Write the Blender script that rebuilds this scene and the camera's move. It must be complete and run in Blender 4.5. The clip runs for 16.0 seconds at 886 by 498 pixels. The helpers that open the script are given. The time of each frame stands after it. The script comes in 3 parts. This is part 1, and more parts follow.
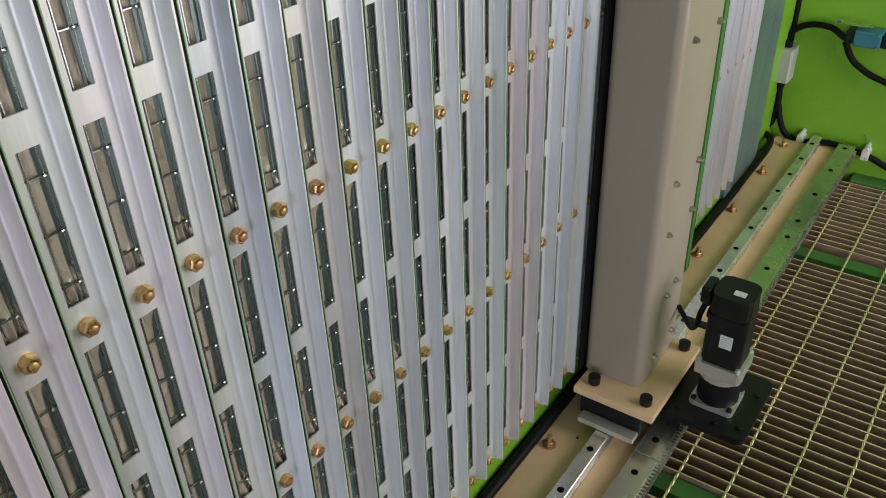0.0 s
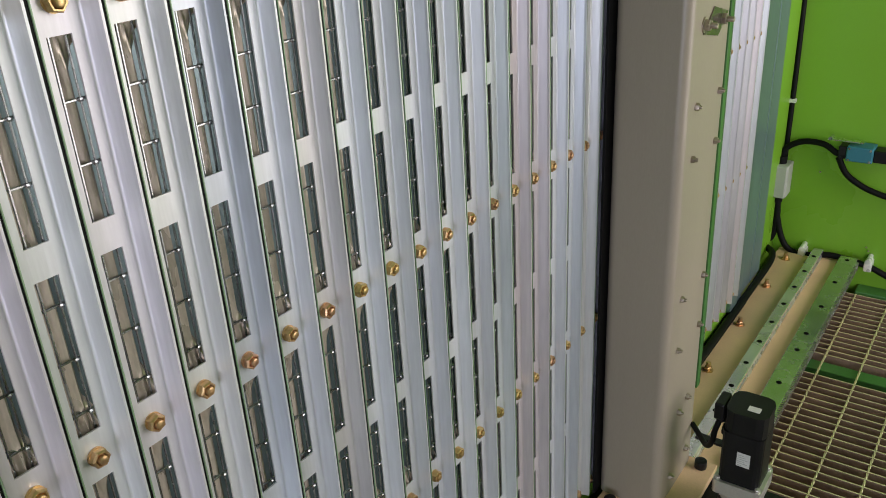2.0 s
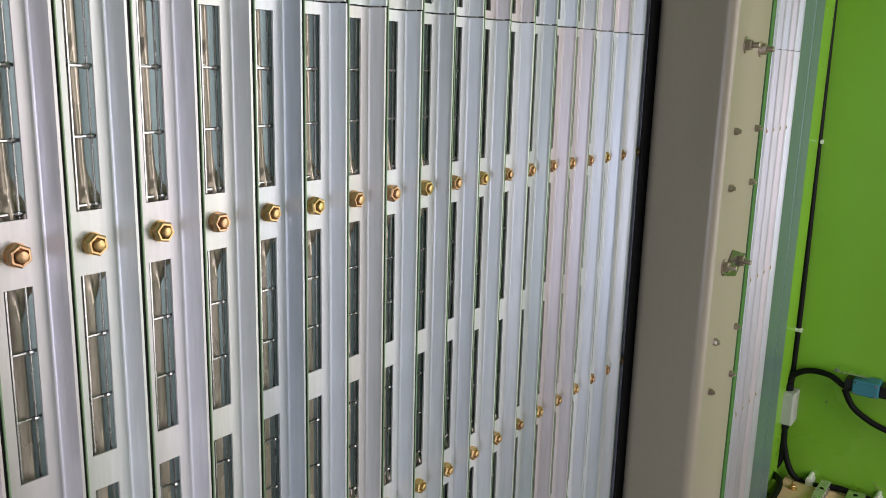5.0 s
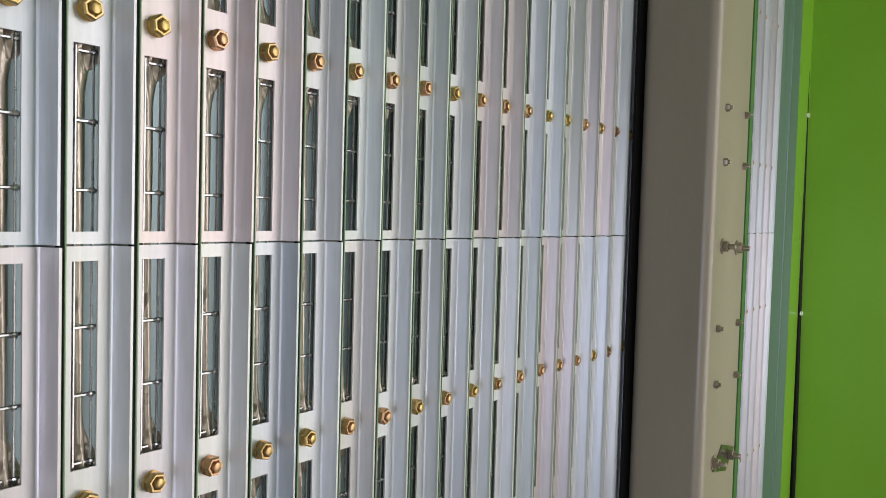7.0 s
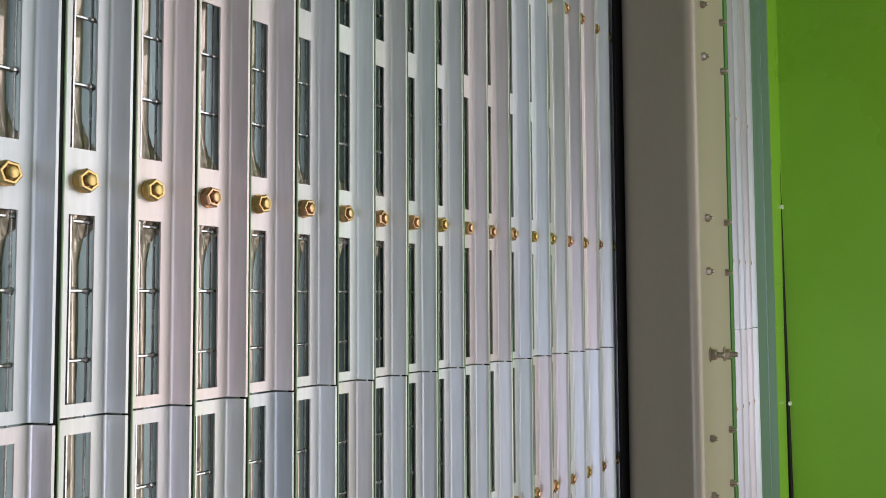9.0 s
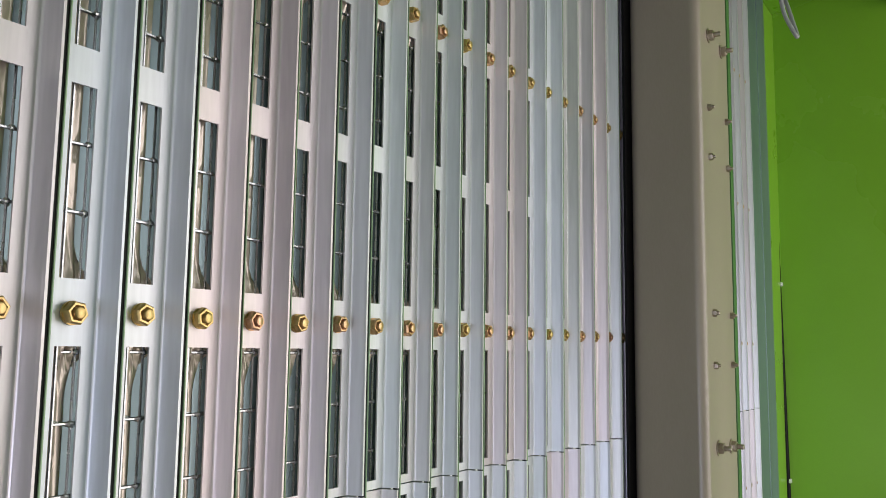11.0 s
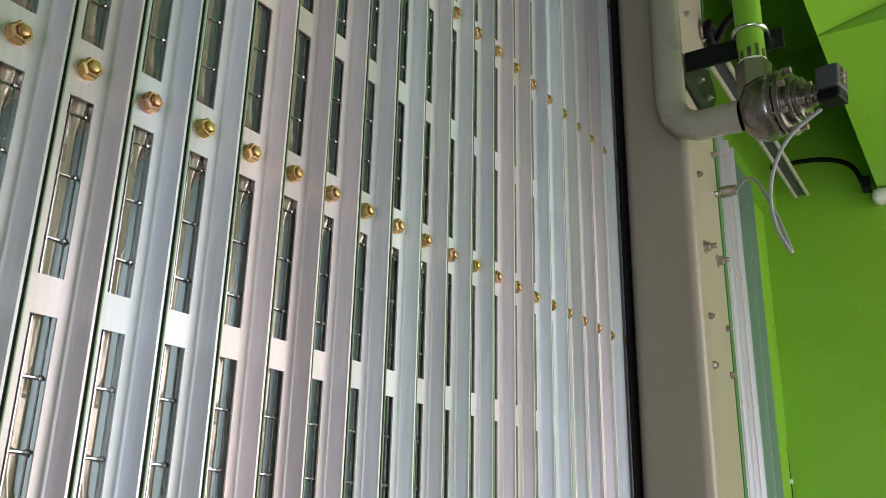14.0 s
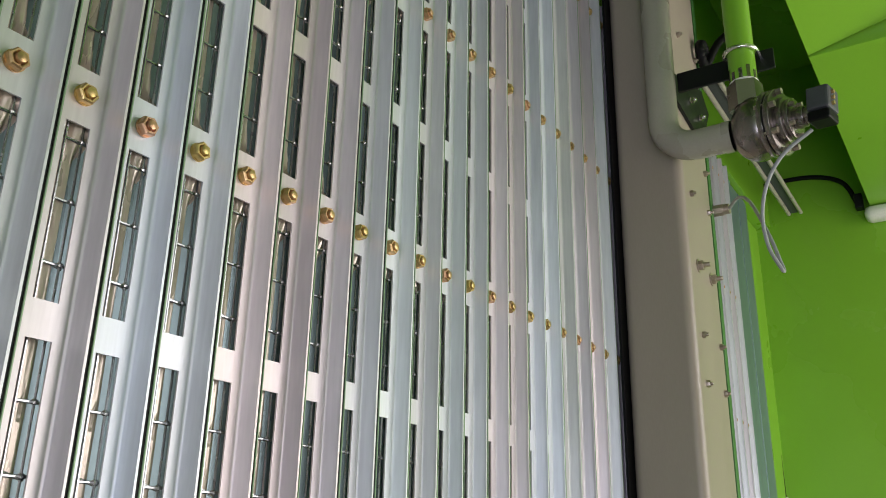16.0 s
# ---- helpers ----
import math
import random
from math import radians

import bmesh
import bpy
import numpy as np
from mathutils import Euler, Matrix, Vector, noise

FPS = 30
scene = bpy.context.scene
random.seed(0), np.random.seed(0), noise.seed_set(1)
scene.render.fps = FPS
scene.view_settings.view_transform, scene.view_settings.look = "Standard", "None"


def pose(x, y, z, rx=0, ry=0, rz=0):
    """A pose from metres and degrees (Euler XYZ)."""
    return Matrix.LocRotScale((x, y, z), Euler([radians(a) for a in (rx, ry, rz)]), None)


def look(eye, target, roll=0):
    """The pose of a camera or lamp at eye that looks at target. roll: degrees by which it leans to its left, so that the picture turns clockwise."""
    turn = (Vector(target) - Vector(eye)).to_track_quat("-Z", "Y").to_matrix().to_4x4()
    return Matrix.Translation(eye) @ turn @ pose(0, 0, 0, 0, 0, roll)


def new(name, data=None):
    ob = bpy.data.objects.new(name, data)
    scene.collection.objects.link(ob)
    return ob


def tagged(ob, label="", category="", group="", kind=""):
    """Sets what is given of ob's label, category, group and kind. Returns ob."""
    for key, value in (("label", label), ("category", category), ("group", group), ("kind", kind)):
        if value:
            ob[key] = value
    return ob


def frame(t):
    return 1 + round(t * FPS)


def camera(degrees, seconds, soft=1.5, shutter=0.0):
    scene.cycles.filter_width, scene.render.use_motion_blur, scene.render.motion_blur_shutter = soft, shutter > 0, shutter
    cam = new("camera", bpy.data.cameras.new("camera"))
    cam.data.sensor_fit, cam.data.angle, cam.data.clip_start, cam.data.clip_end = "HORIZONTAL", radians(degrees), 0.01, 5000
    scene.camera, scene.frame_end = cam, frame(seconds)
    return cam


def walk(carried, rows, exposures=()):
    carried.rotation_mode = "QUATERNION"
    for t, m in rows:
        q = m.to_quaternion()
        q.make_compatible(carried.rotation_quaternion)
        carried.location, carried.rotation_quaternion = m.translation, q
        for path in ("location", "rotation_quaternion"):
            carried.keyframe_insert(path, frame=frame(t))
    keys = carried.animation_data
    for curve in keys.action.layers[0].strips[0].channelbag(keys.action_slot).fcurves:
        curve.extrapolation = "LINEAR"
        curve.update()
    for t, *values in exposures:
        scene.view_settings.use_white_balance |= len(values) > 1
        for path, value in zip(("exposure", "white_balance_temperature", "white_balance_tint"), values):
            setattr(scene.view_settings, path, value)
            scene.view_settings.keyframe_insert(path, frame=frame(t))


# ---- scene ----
cam = camera(55.7, 16.0, 0.95)
PATH = [
    (0, (0.578, -0.276, 1.242), (-0.410, 1.074, 0.144), -2.2),
    (0.5, (0.580, -0.276, 1.242), (-0.430, 1.106, 0.207), -2.3),
    (1, (0.575, -0.276, 1.241), (-0.457, 1.144, 0.283), -2.5),
    (1.5, (0.575, -0.279, 1.245), (-0.475, 1.161, 0.338), -3.2),
    (2, (0.576, -0.283, 1.247), (-0.490, 1.180, 0.397), -3.3),
    (2.5, (0.577, -0.285, 1.252), (-0.505, 1.213, 0.487), -3.0),
    (3, (0.579, -0.284, 1.259), (-0.517, 1.236, 0.561), -2.5),
    (5.3, (0.555, -0.337, 1.311), (-0.590, 1.256, 0.921), 2.0),
    (5.5, (0.554, -0.336, 1.319), (-0.596, 1.261, 0.965), 1.8),
    (6, (0.541, -0.341, 1.361), (-0.609, 1.276, 1.118), 2.8),
    (6.5, (0.548, -0.346, 1.375), (-0.604, 1.283, 1.234), 2.4),
    (7, (0.553, -0.345, 1.385), (-0.591, 1.293, 1.296), 1.6),
    (7.5, (0.556, -0.350, 1.397), (-0.581, 1.295, 1.348), 0.5),
    (8, (0.551, -0.350, 1.407), (-0.569, 1.306, 1.398), 0.3),
    (8.5, (0.549, -0.352, 1.419), (-0.568, 1.307, 1.464), -0.1),
    (9, (0.543, -0.353, 1.437), (-0.563, 1.310, 1.551), -0.3),
    (9.2, (0.537, -0.353, 1.447), (-0.561, 1.312, 1.585), -0.4),
    (11.5, (0.538, -0.414, 1.509), (-0.550, 1.242, 1.779), 1.1),
    (12, (0.541, -0.415, 1.522), (-0.547, 1.230, 1.856), 1.2),
    (12.5, (0.538, -0.422, 1.535), (-0.533, 1.210, 1.971), 1.4),
    (13, (0.536, -0.428, 1.543), (-0.522, 1.180, 2.087), 1.2),
    (13.5, (0.538, -0.430, 1.547), (-0.509, 1.165, 2.146), 1.3),
    (14, (0.540, -0.435, 1.548), (-0.503, 1.149, 2.185), 1.3),
    (14.5, (0.539, -0.434, 1.550), (-0.497, 1.147, 2.204), 1.3),
    (15, (0.545, -0.432, 1.549), (-0.490, 1.150, 2.200), 1.2),
    (15.5, (0.549, -0.435, 1.550), (-0.487, 1.149, 2.198), 1.2),
    (16, (0.546, -0.440, 1.552), (-0.482, 1.138, 2.224), 1.2),
]
EXPOSURES = [(0.0, 0.06), (3.0, -0.03), (5.5, -0.04), (6.5, -0.18), (8.5, -0.23), (11.5, -0.1), (13.0, 0.1), (16.0, 0.2)]
walk(cam, [(t, look(eye, target, roll)) for t, eye, target, roll in PATH], EXPOSURES)

# ---- daylight through the open door beside the machine ----
world = bpy.data.worlds.new("world")
scene.world = world
world.use_nodes = True
sky = world.node_tree.nodes.new("ShaderNodeTexSky")
sky.sky_type = "NISHITA"
sky.sun_disc = False
sky.sun_elevation, sky.sun_rotation = radians(40), radians(120)
world.node_tree.links.new(sky.outputs[0], world.node_tree.nodes["Background"].inputs[0])
world.node_tree.nodes["Background"].inputs[1].default_value = 0.1


def area_lamp(name, place, size, power, colour, aim):
    lamp = bpy.data.lights.new(name, "AREA")
    lamp.shape, lamp.size, lamp.size_y = "RECTANGLE", size[0], size[1]
    lamp.energy, lamp.color = power, colour
    ob = new(name, lamp)
    ob.matrix_world = look(place, aim)
    return ob


area_lamp("door_daylight", (2.08, 1.64, 1.42), (1.56, 2.5), 44.0, (1.06, 0.98, 0.95), (0.0, 1.64, 1.5))
# Two unseen fill lamps added behind the camera to lift lips and column front.
area_lamp("rear_daylight", (2.08, -1.9, 1.15), (2.2, 2.5), 17.0, (1.03, 0.97, 1.06), (0.3, 0.6, 1.4))
area_lamp("hatch_daylight", (1.45, -3.14, 0.64), (1.0, 1.3), 32.0, (0.92, 0.96, 1.22), (1.1, 0.0, 0.75))


# ---- materials ----
UNIT = 2.0  # metres to one unit of the plan: the machine below is drawn at half size


def material(name, colour, rough=0.5, metal=0.0, grain=0.06, grain_scale=400.0, blot=0.08, blot_scale=14.0, bump=0.1,
             stretch=(1, 1, 1), vary=0.0, tint=None, spec=0.5):
    m = bpy.data.materials.new(name)
    m.use_nodes = True
    nt = m.node_tree
    b = nt.nodes["Principled BSDF"]
    b.inputs["Metallic"].default_value = metal
    b.inputs["Specular IOR Level"].default_value = spec
    co = nt.nodes.new("ShaderNodeTexCoord")
    mp = nt.nodes.new("ShaderNodeMapping")
    mp.inputs["Scale"].default_value = Vector(stretch) / UNIT
    info = nt.nodes.new("ShaderNodeObjectInfo")
    geo = nt.nodes.new("ShaderNodeNewGeometry")
    shift = nt.nodes.new("ShaderNodeVectorMath")
    shift.operation = "MULTIPLY_ADD"
    nt.links.new(info.outputs["Random"], shift.inputs[0])
    shift.inputs[1].default_value = (7.4, 5.8, 10.6)
    nt.links.new(geo.outputs["Position"], shift.inputs[2])
    nt.links.new(shift.outputs[0], mp.inputs[0])
    fine = nt.nodes.new("ShaderNodeTexNoise")
    fine.inputs["Scale"].default_value, fine.inputs["Detail"].default_value = grain_scale, 4
    nt.links.new(mp.outputs[0], fine.inputs["Vector"])
    wide = nt.nodes.new("ShaderNodeTexNoise")
    wide.inputs["Scale"].default_value, wide.inputs["Detail"].default_value = blot_scale, 5
    nt.links.new(mp.outputs[0], wide.inputs["Vector"])

    def span(socket, low, high):
        r = nt.nodes.new("ShaderNodeMapRange")
        r.inputs["From Min"].default_value, r.inputs["From Max"].default_value = 0.3, 0.7
        r.inputs["To Min"].default_value, r.inputs["To Max"].default_value = low, high
        nt.links.new(socket, r.inputs["Value"])
        return r.outputs[0]

    def times(a, c):
        n = nt.nodes.new("ShaderNodeMath")
        n.operation = "MULTIPLY"
        nt.links.new(a, n.inputs[0])
        nt.links.new(c, n.inputs[1])
        return n.outputs[0]

    value = times(span(fine.outputs["Fac"], 1 - grain, 1 + grain), span(wide.outputs["Fac"], 1 - blot, 1 + blot))
    if vary:
        r = nt.nodes.new("ShaderNodeMapRange")
        r.inputs["To Min"].default_value, r.inputs["To Max"].default_value = 1 - vary, 1 + vary
        nt.links.new(info.outputs["Random"], r.inputs["Value"])
        value = times(value, r.outputs[0])
    hsv = nt.nodes.new("ShaderNodeHueSaturation")
    hsv.inputs["Color"].default_value = (*colour, 1)
    if tint:
        ramp = nt.nodes.new("ShaderNodeValToRGB")
        ramp.color_ramp.elements[0].color = (*tint[0], 1)
        ramp.color_ramp.elements[1].color = (*tint[-1], 1)
        for i, c in enumerate(tint[1:-1]):
            ramp.color_ramp.elements.new((i + 1) / (len(tint) - 1)).color = (*c, 1)
        nt.links.new(info.outputs["Random"], ramp.inputs[0])
        nt.links.new(ramp.outputs[0], hsv.inputs["Color"])
    nt.links.new(value, hsv.inputs["Value"])
    nt.links.new(hsv.outputs[0], b.inputs["Base Color"])
    nt.links.new(span(wide.outputs["Fac"], max(0.04, rough - 0.08), min(1, rough + 0.08)), b.inputs["Roughness"])
    if bump:
        bp = nt.nodes.new("ShaderNodeBump")
        bp.inputs["Strength"].default_value, bp.inputs["Distance"].default_value = bump, 0.0008
        nt.links.new(fine.outputs["Fac"], bp.inputs["Height"])
        nt.links.new(bp.outputs[0], b.inputs["Normal"])
    return m


ZINC = material("galvanised_sheet", (0.7, 0.71, 0.71), 0.40, 0.45, 0.05, 500, 0.16, 22, 0.1, (1, 1, 0.08),
                tint=((0.74, 0.62, 0.62), (0.66, 0.68, 0.74), (0.70, 0.70, 0.70), (0.63, 0.67, 0.745), (0.73, 0.64, 0.66), (0.61, 0.65, 0.66), (0.69, 0.69, 0.73)))
NUT = material("yellow_zinc", (0.72, 0.47, 0.16), 0.36, 0.85, 0.12, 600, 0.15, 120, 0.1,
               tint=((0.62, 0.38, 0.22), (0.60, 0.44, 0.17), (0.62, 0.37, 0.23), (0.60, 0.45, 0.17)))
BOLT = material("zinc_bolt", (0.42, 0.36, 0.30), 0.42, 0.85, 0.1, 600, 0.15, 100)
WIRE = material("bright_wire", (0.75, 0.75, 0.73), 0.25, 1.0, 0.1, 500, 0.1, 60)
CLOTH = material("filter_cloth", (0.64, 0.55, 0.48), 0.27, 0.4, 0.08, 700, 0.2, 60, 0.25, (1, 1, 0.3), vary=0.12)
HEM = material("pale_green_edge", (0.27, 0.40, 0.24), 0.4, 0.3, 0.05, 500, 0.12, 30, 0.05, (1, 1, 0.1))
PANEL = material("blue_grey_sheet", (0.20, 0.28, 0.31), 0.36, 0.6, 0.05, 500, 0.1, 20, 0.08, (1, 1, 0.08))
# Rusty brown with the shade between the bars mixed into the colour.
BARSIDE = material("shaded_rusty_bar_side", (0.27, 0.185, 0.13), 0.5, 0.1, 0.1, 300, 0.25, 30, 0.1)
CAGE = material("dull_cage_wire", (0.42, 0.43, 0.44), 0.24, 0.95, 0.1, 500, 0.15, 60)
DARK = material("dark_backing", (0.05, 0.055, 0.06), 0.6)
COLUMN = material("beige_enamel", (0.325, 0.277, 0.224), 0.4, 0, 0.025, 900, 0.10, 11, 0.05, (1, 1, 0.22))
GREEN = material("green_enamel", (0.185, 0.40, 0.03), 0.32, 0, 0.02, 500, 0.05, 6, 0.05)
# The cabin's green darkened, so recessed beams and edges carry shade in their colour.
SHADED_GREEN = material("shaded_green_enamel", (0.045, 0.15, 0.035), 0.38, 0, 0.04, 500, 0.15, 12, 0.05)
# Sheet colour darkened: it holds the pocket's shade and dim reflections.
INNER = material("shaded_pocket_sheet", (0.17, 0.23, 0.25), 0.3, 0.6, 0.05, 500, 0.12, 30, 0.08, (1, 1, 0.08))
PLATE = material("primed_steel_plate", (0.72, 0.49, 0.3), 0.42, 0.03, 0.04, 500, 0.12, 11, 0.05)
STEEL = material("ground_steel", (0.74, 0.72, 0.7), 0.27, 0.8, 0.05, 700, 0.1, 25, 0.05)
RACK = material("rack_steel", (0.66, 0.66, 0.64), 0.25, 0.92, 0.06, 700, 0.12, 25, 0.05)
HOLE = material("bore", (0.004, 0.004, 0.004), 0.8, spec=0.05)
BLACK = material("black_oxide", (0.007, 0.007, 0.008), 0.42, 0, 0.1, 500, 0.2, 20, spec=0.3)
RUBBER = material("black_rubber", (0.004, 0.004, 0.0045), 0.55, 0, 0.1, 400, 0.2, 30, spec=0.15)
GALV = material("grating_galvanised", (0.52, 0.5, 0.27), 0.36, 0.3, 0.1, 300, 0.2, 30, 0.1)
PIT = material("pit_floor", (0.12, 0.075, 0.045), 0.7, 0, 0.1, 200, 0.3, 8)
CLIP = material("bright_zinc_clip", (0.82, 0.82, 0.8), 0.34, 0.35, 0.06, 600, 0.12, 80, 0.05)
CAST = material("cast_aluminium", (0.25, 0.22, 0.205), 0.24, 0.9, 0.08, 900, 0.12, 40, 0.2)
ALU = material("machined_aluminium", (0.66, 0.64, 0.6), 0.38, 0.7, 0.04, 700, 0.08, 40)
GREY = material("grey_plastic", (0.4, 0.41, 0.38), 0.5, 0, 0.03, 400, 0.05, 30)
PIPE = material("grey_enamel_pipe", (0.33, 0.31, 0.25), 0.3, 0, 0.03, 500, 0.08, 20)
BLUE = material("blue_housing", (0.03, 0.16, 0.22), 0.4)
WHITE = material("white_plastic", (0.75, 0.73, 0.68), 0.45)
LABEL = material("paper_label", (0.7, 0.7, 0.68), 0.5)
CABLE = material("grey_cable", (0.3, 0.31, 0.31), 0.45)


# ---- mesh helpers ----
def sized(m):
    """A pose in the plan, with its place in metres."""
    m = m.copy()
    m.translation *= UNIT
    return m


def part(name, bm, mat, parent=None, label=""):
    """Link a bmesh as one mesh object, under a thing or under a part."""
    me = bpy.data.meshes.new(name)
    bmesh.ops.recalc_face_normals(bm, faces=bm.faces)
    bm.transform(Matrix.Scale(UNIT, 4))
    bm.to_mesh(me)
    bm.free()
    me.materials.append(mat)
    ob = new(name, me)
    if parent:
        ob.parent = parent
    if label:
        ob["label"] = label
    return ob


def again(ob, name, parent, m=None):
    """Another object on the same mesh."""
    o = new(name, ob.data)
    o.parent = parent
    if m is not None:
        o.matrix_basis = sized(m)
    if "label" in ob:
        o["label"] = ob["label"]
    return o


def smooth(ob, angle=40):
    ob.data.shade_smooth()
    ob.data.set_sharp_from_angle(angle=radians(angle))
    return ob


def thing(name, label, category, group="", kind="", place=(0, 0, 0)):
    ob = new(name)
    ob.empty_display_size = 0.02
    ob.location = UNIT * Vector(place)
    return tagged(ob, label, category, group, kind)


def box(a, b, bevel=0.0, bm=None, m=None):
    bm = bm or bmesh.new()
    c = [(a[i] + b[i]) / 2 for i in range(3)]
    s = [abs(b[i] - a[i]) for i in range(3)]
    r = bmesh.ops.create_cube(bm, size=1.0, matrix=(m or Matrix()) @ Matrix.Translation(c) @ Matrix.Diagonal((*s, 1)))
    if bevel:
        edges = list({e for v in r["verts"] for e in v.link_edges})
        bmesh.ops.bevel(bm, geom=edges, offset=bevel, segments=2, affect="EDGES", profile=0.5)
    return bm


def rod(a, b, r, seg=16, bm=None, r2=None, bevel=0.0):
    bm = bm or bmesh.new()
    a, b = Vector(a), Vector(b)
    d = b - a
    m = Matrix.Translation((a + b) / 2) @ d.to_track_quat("Z", "Y").to_matrix().to_4x4()
    res = bmesh.ops.create_cone(bm, cap_ends=True, segments=seg, radius1=r, radius2=r if r2 is None else r2, depth=d.length, matrix=m)
    if bevel:
        caps = {e for v in res["verts"] for e in v.link_edges if len([f for f in e.link_faces if len(f.verts) > 4]) == 1}
        bmesh.ops.bevel(bm, geom=list(caps), offset=bevel, segments=2, affect="EDGES", profile=0.5)
    return bm


def curve_points(points, steps=8):
    """Smooth polyline through the points (Catmull-Rom)."""
    p = [Vector(q) for q in points]
    p = [2 * p[0] - p[1]] + p + [2 * p[-1] - p[-2]]
    out = []
    for i in range(1, len(p) - 2):
        for k in range(steps):
            t = k / steps
            out.append(0.5 * (2 * p[i] + (p[i + 1] - p[i - 1]) * t + (2 * p[i - 1] - 5 * p[i] + 4 * p[i + 1] - p[i + 2]) * t * t
                              + (3 * p[i] - p[i - 1] - 3 * p[i + 1] + p[i + 2]) * t ** 3))
    out.append(p[-2])
    return out


def tube(points, r, seg=12, steps=8, bm=None, smooth_path=True):
    bm = bm or bmesh.new()
    pts = curve_points(points, steps) if smooth_path else [Vector(p) for p in points]
    rings = []
    side = None
    for i, p in enumerate(pts):
        d = (pts[min(i + 1, len(pts) - 1)] - pts[max(i - 1, 0)]).normalized()
        if side is None:
            side = d.orthogonal().normalized()
        side = (side - d * side.dot(d)).normalized()
        up = d.cross(side)
        rings.append([bm.verts.new(p + r * (math.cos(a) * side + math.sin(a) * up)) for a in (2 * math.pi * k / seg for k in range(seg))])
    for a, b in zip(rings, rings[1:]):
        for k in range(seg):
            bm.faces.new((a[k], a[(k + 1) % seg], b[(k + 1) % seg], b[k]))
    bm.faces.new(rings[0][::-1])
    bm.faces.new(rings[-1])
    return bm


def prism(outline, lo, hi, axis="z", bm=None):
    """Extrude a flat outline. axis z: (x, y); axis y: (x, z); axis x: (y, z)."""
    bm = bm or bmesh.new()

    def at(p, h):
        return {"z": (p[0], p[1], h), "y": (p[0], h, p[1]), "x": (h, p[0], p[1])}[axis]
    a = [bm.verts.new(at(p, lo)) for p in outline]
    b = [bm.verts.new(at(p, hi)) for p in outline]
    n = len(outline)
    bm.faces.new(a[::-1])
    bm.faces.new(b)
    for i in range(n):
        bm.faces.new((a[i], a[(i + 1) % n], b[(i + 1) % n], b[i]))
    return bm


def rounded(x0, y0, x1, y1, r, seg=6):
    out = []
    for cx, cy, s in ((x1 - r, y1 - r, 0), (x0 + r, y1 - r, 90), (x0 + r, y0 + r, 180), (x1 - r, y0 + r, 270)):
        out += [(cx + r * math.cos(radians(s + 90 * k / seg)), cy + r * math.sin(radians(s + 90 * k / seg))) for k in range(seg + 1)]
    return out


def hexagon(af, turn=0.0):
    return [(af / math.sqrt(3) * math.cos(radians(60 * k + turn)), af / math.sqrt(3) * math.sin(radians(60 * k + turn))) for k in range(6)]


def hex_bolt(name, af, h, tip, tip_r, mat, parent, washer=0.0):
    """A nut with the bolt's end, along +x from the origin."""
    bm = bmesh.new()
    if washer:
        rod((0, 0, 0), (0.0012, 0, 0), washer, 20, bm)
    lo = 0.0012 if washer else 0
    rings = []
    for x, s in ((lo, 1.0), (h - 0.0008, 1.0), (h, 0.86)):
        rings.append([bm.verts.new((x, s * p[0], s * p[1])) for p in hexagon(af)])
    for a, b in zip(rings, rings[1:]):
        for k in range(6):
            bm.faces.new((a[k], a[(k + 1) % 6], b[(k + 1) % 6], b[k]))
    inner = [bm.verts.new((h, 1.45 * tip_r * math.cos(radians(60 * k)), 1.45 * tip_r * math.sin(radians(60 * k)))) for k in range(6)]
    deep = [bm.verts.new((h - 0.0011, 1.1 * tip_r * math.cos(radians(60 * k)), 1.1 * tip_r * math.sin(radians(60 * k)))) for k in range(6)]
    for a, b in ((rings[-1], inner), (inner, deep)):
        for k in range(6):
            bm.faces.new((a[k], a[(k + 1) % 6], b[(k + 1) % 6], b[k]))
    bm.faces.new(deep)
    bm.faces.new(rings[0][::-1])
    rod((h - 0.0015, 0, 0), (h + tip, 0, 0), tip_r, 14, bm, bevel=0.0005)
    return part(name, bm, mat, parent)


def socket_screw(name, parent, place, r=0.0054, h=0.0072, mat=None):
    bm = rod((0, 0, 0), (0, 0, h), r, 20, bevel=0.0006)
    rod((0, 0, h), (0, 0, h + 0.0002), r * 0.5, 6, bm)
    ob = part(name, bm, mat or BLACK, parent)
    ob.location = UNIT * Vector(place)
    return smooth(ob)


# ---- the room: a green steel cabin ----
FAR, BACK, RIGHT, CEIL = 1.25, -1.6, 1.05, 1.62
DECK = -0.016  # top of the base plate
GRATE = DECK - 0.045


def shell(name, a, b, mat, label, category):
    return tagged(part(name, box(a, b), mat), label, category, kind="structure")


shell("wall_far", (-0.2, FAR, -0.6), (RIGHT + 0.05, FAR + 0.04, CEIL), GREEN, "glossy bright green painted steel end wall", "wall")
# Unseen back wall; its opening only makes room for the fill lamp.
back_wall = thing("wall_back", "unseen green painted steel wall, opened for the fill lamp", "wall", kind="structure")
part("wall_panel", box((-0.2, BACK - 0.04, -0.6), (0.47, BACK, CEIL)), GREEN, back_wall)
part("wall_panel", box((0.98, BACK - 0.04, -0.6), (RIGHT + 0.05, BACK, CEIL)), GREEN, back_wall)
part("wall_panel", box((0.47, BACK - 0.04, 0.65), (0.98, BACK, CEIL)), GREEN, back_wall)
part("wall_panel", box((0.47, BACK - 0.04, -0.6), (0.98, BACK, -0.01)), GREEN, back_wall)
shell("wall_left", (-0.24, BACK - 0.04, -0.6), (-0.2, FAR + 0.04, CEIL), GREEN, "plain green painted steel wall behind the filters", "wall")
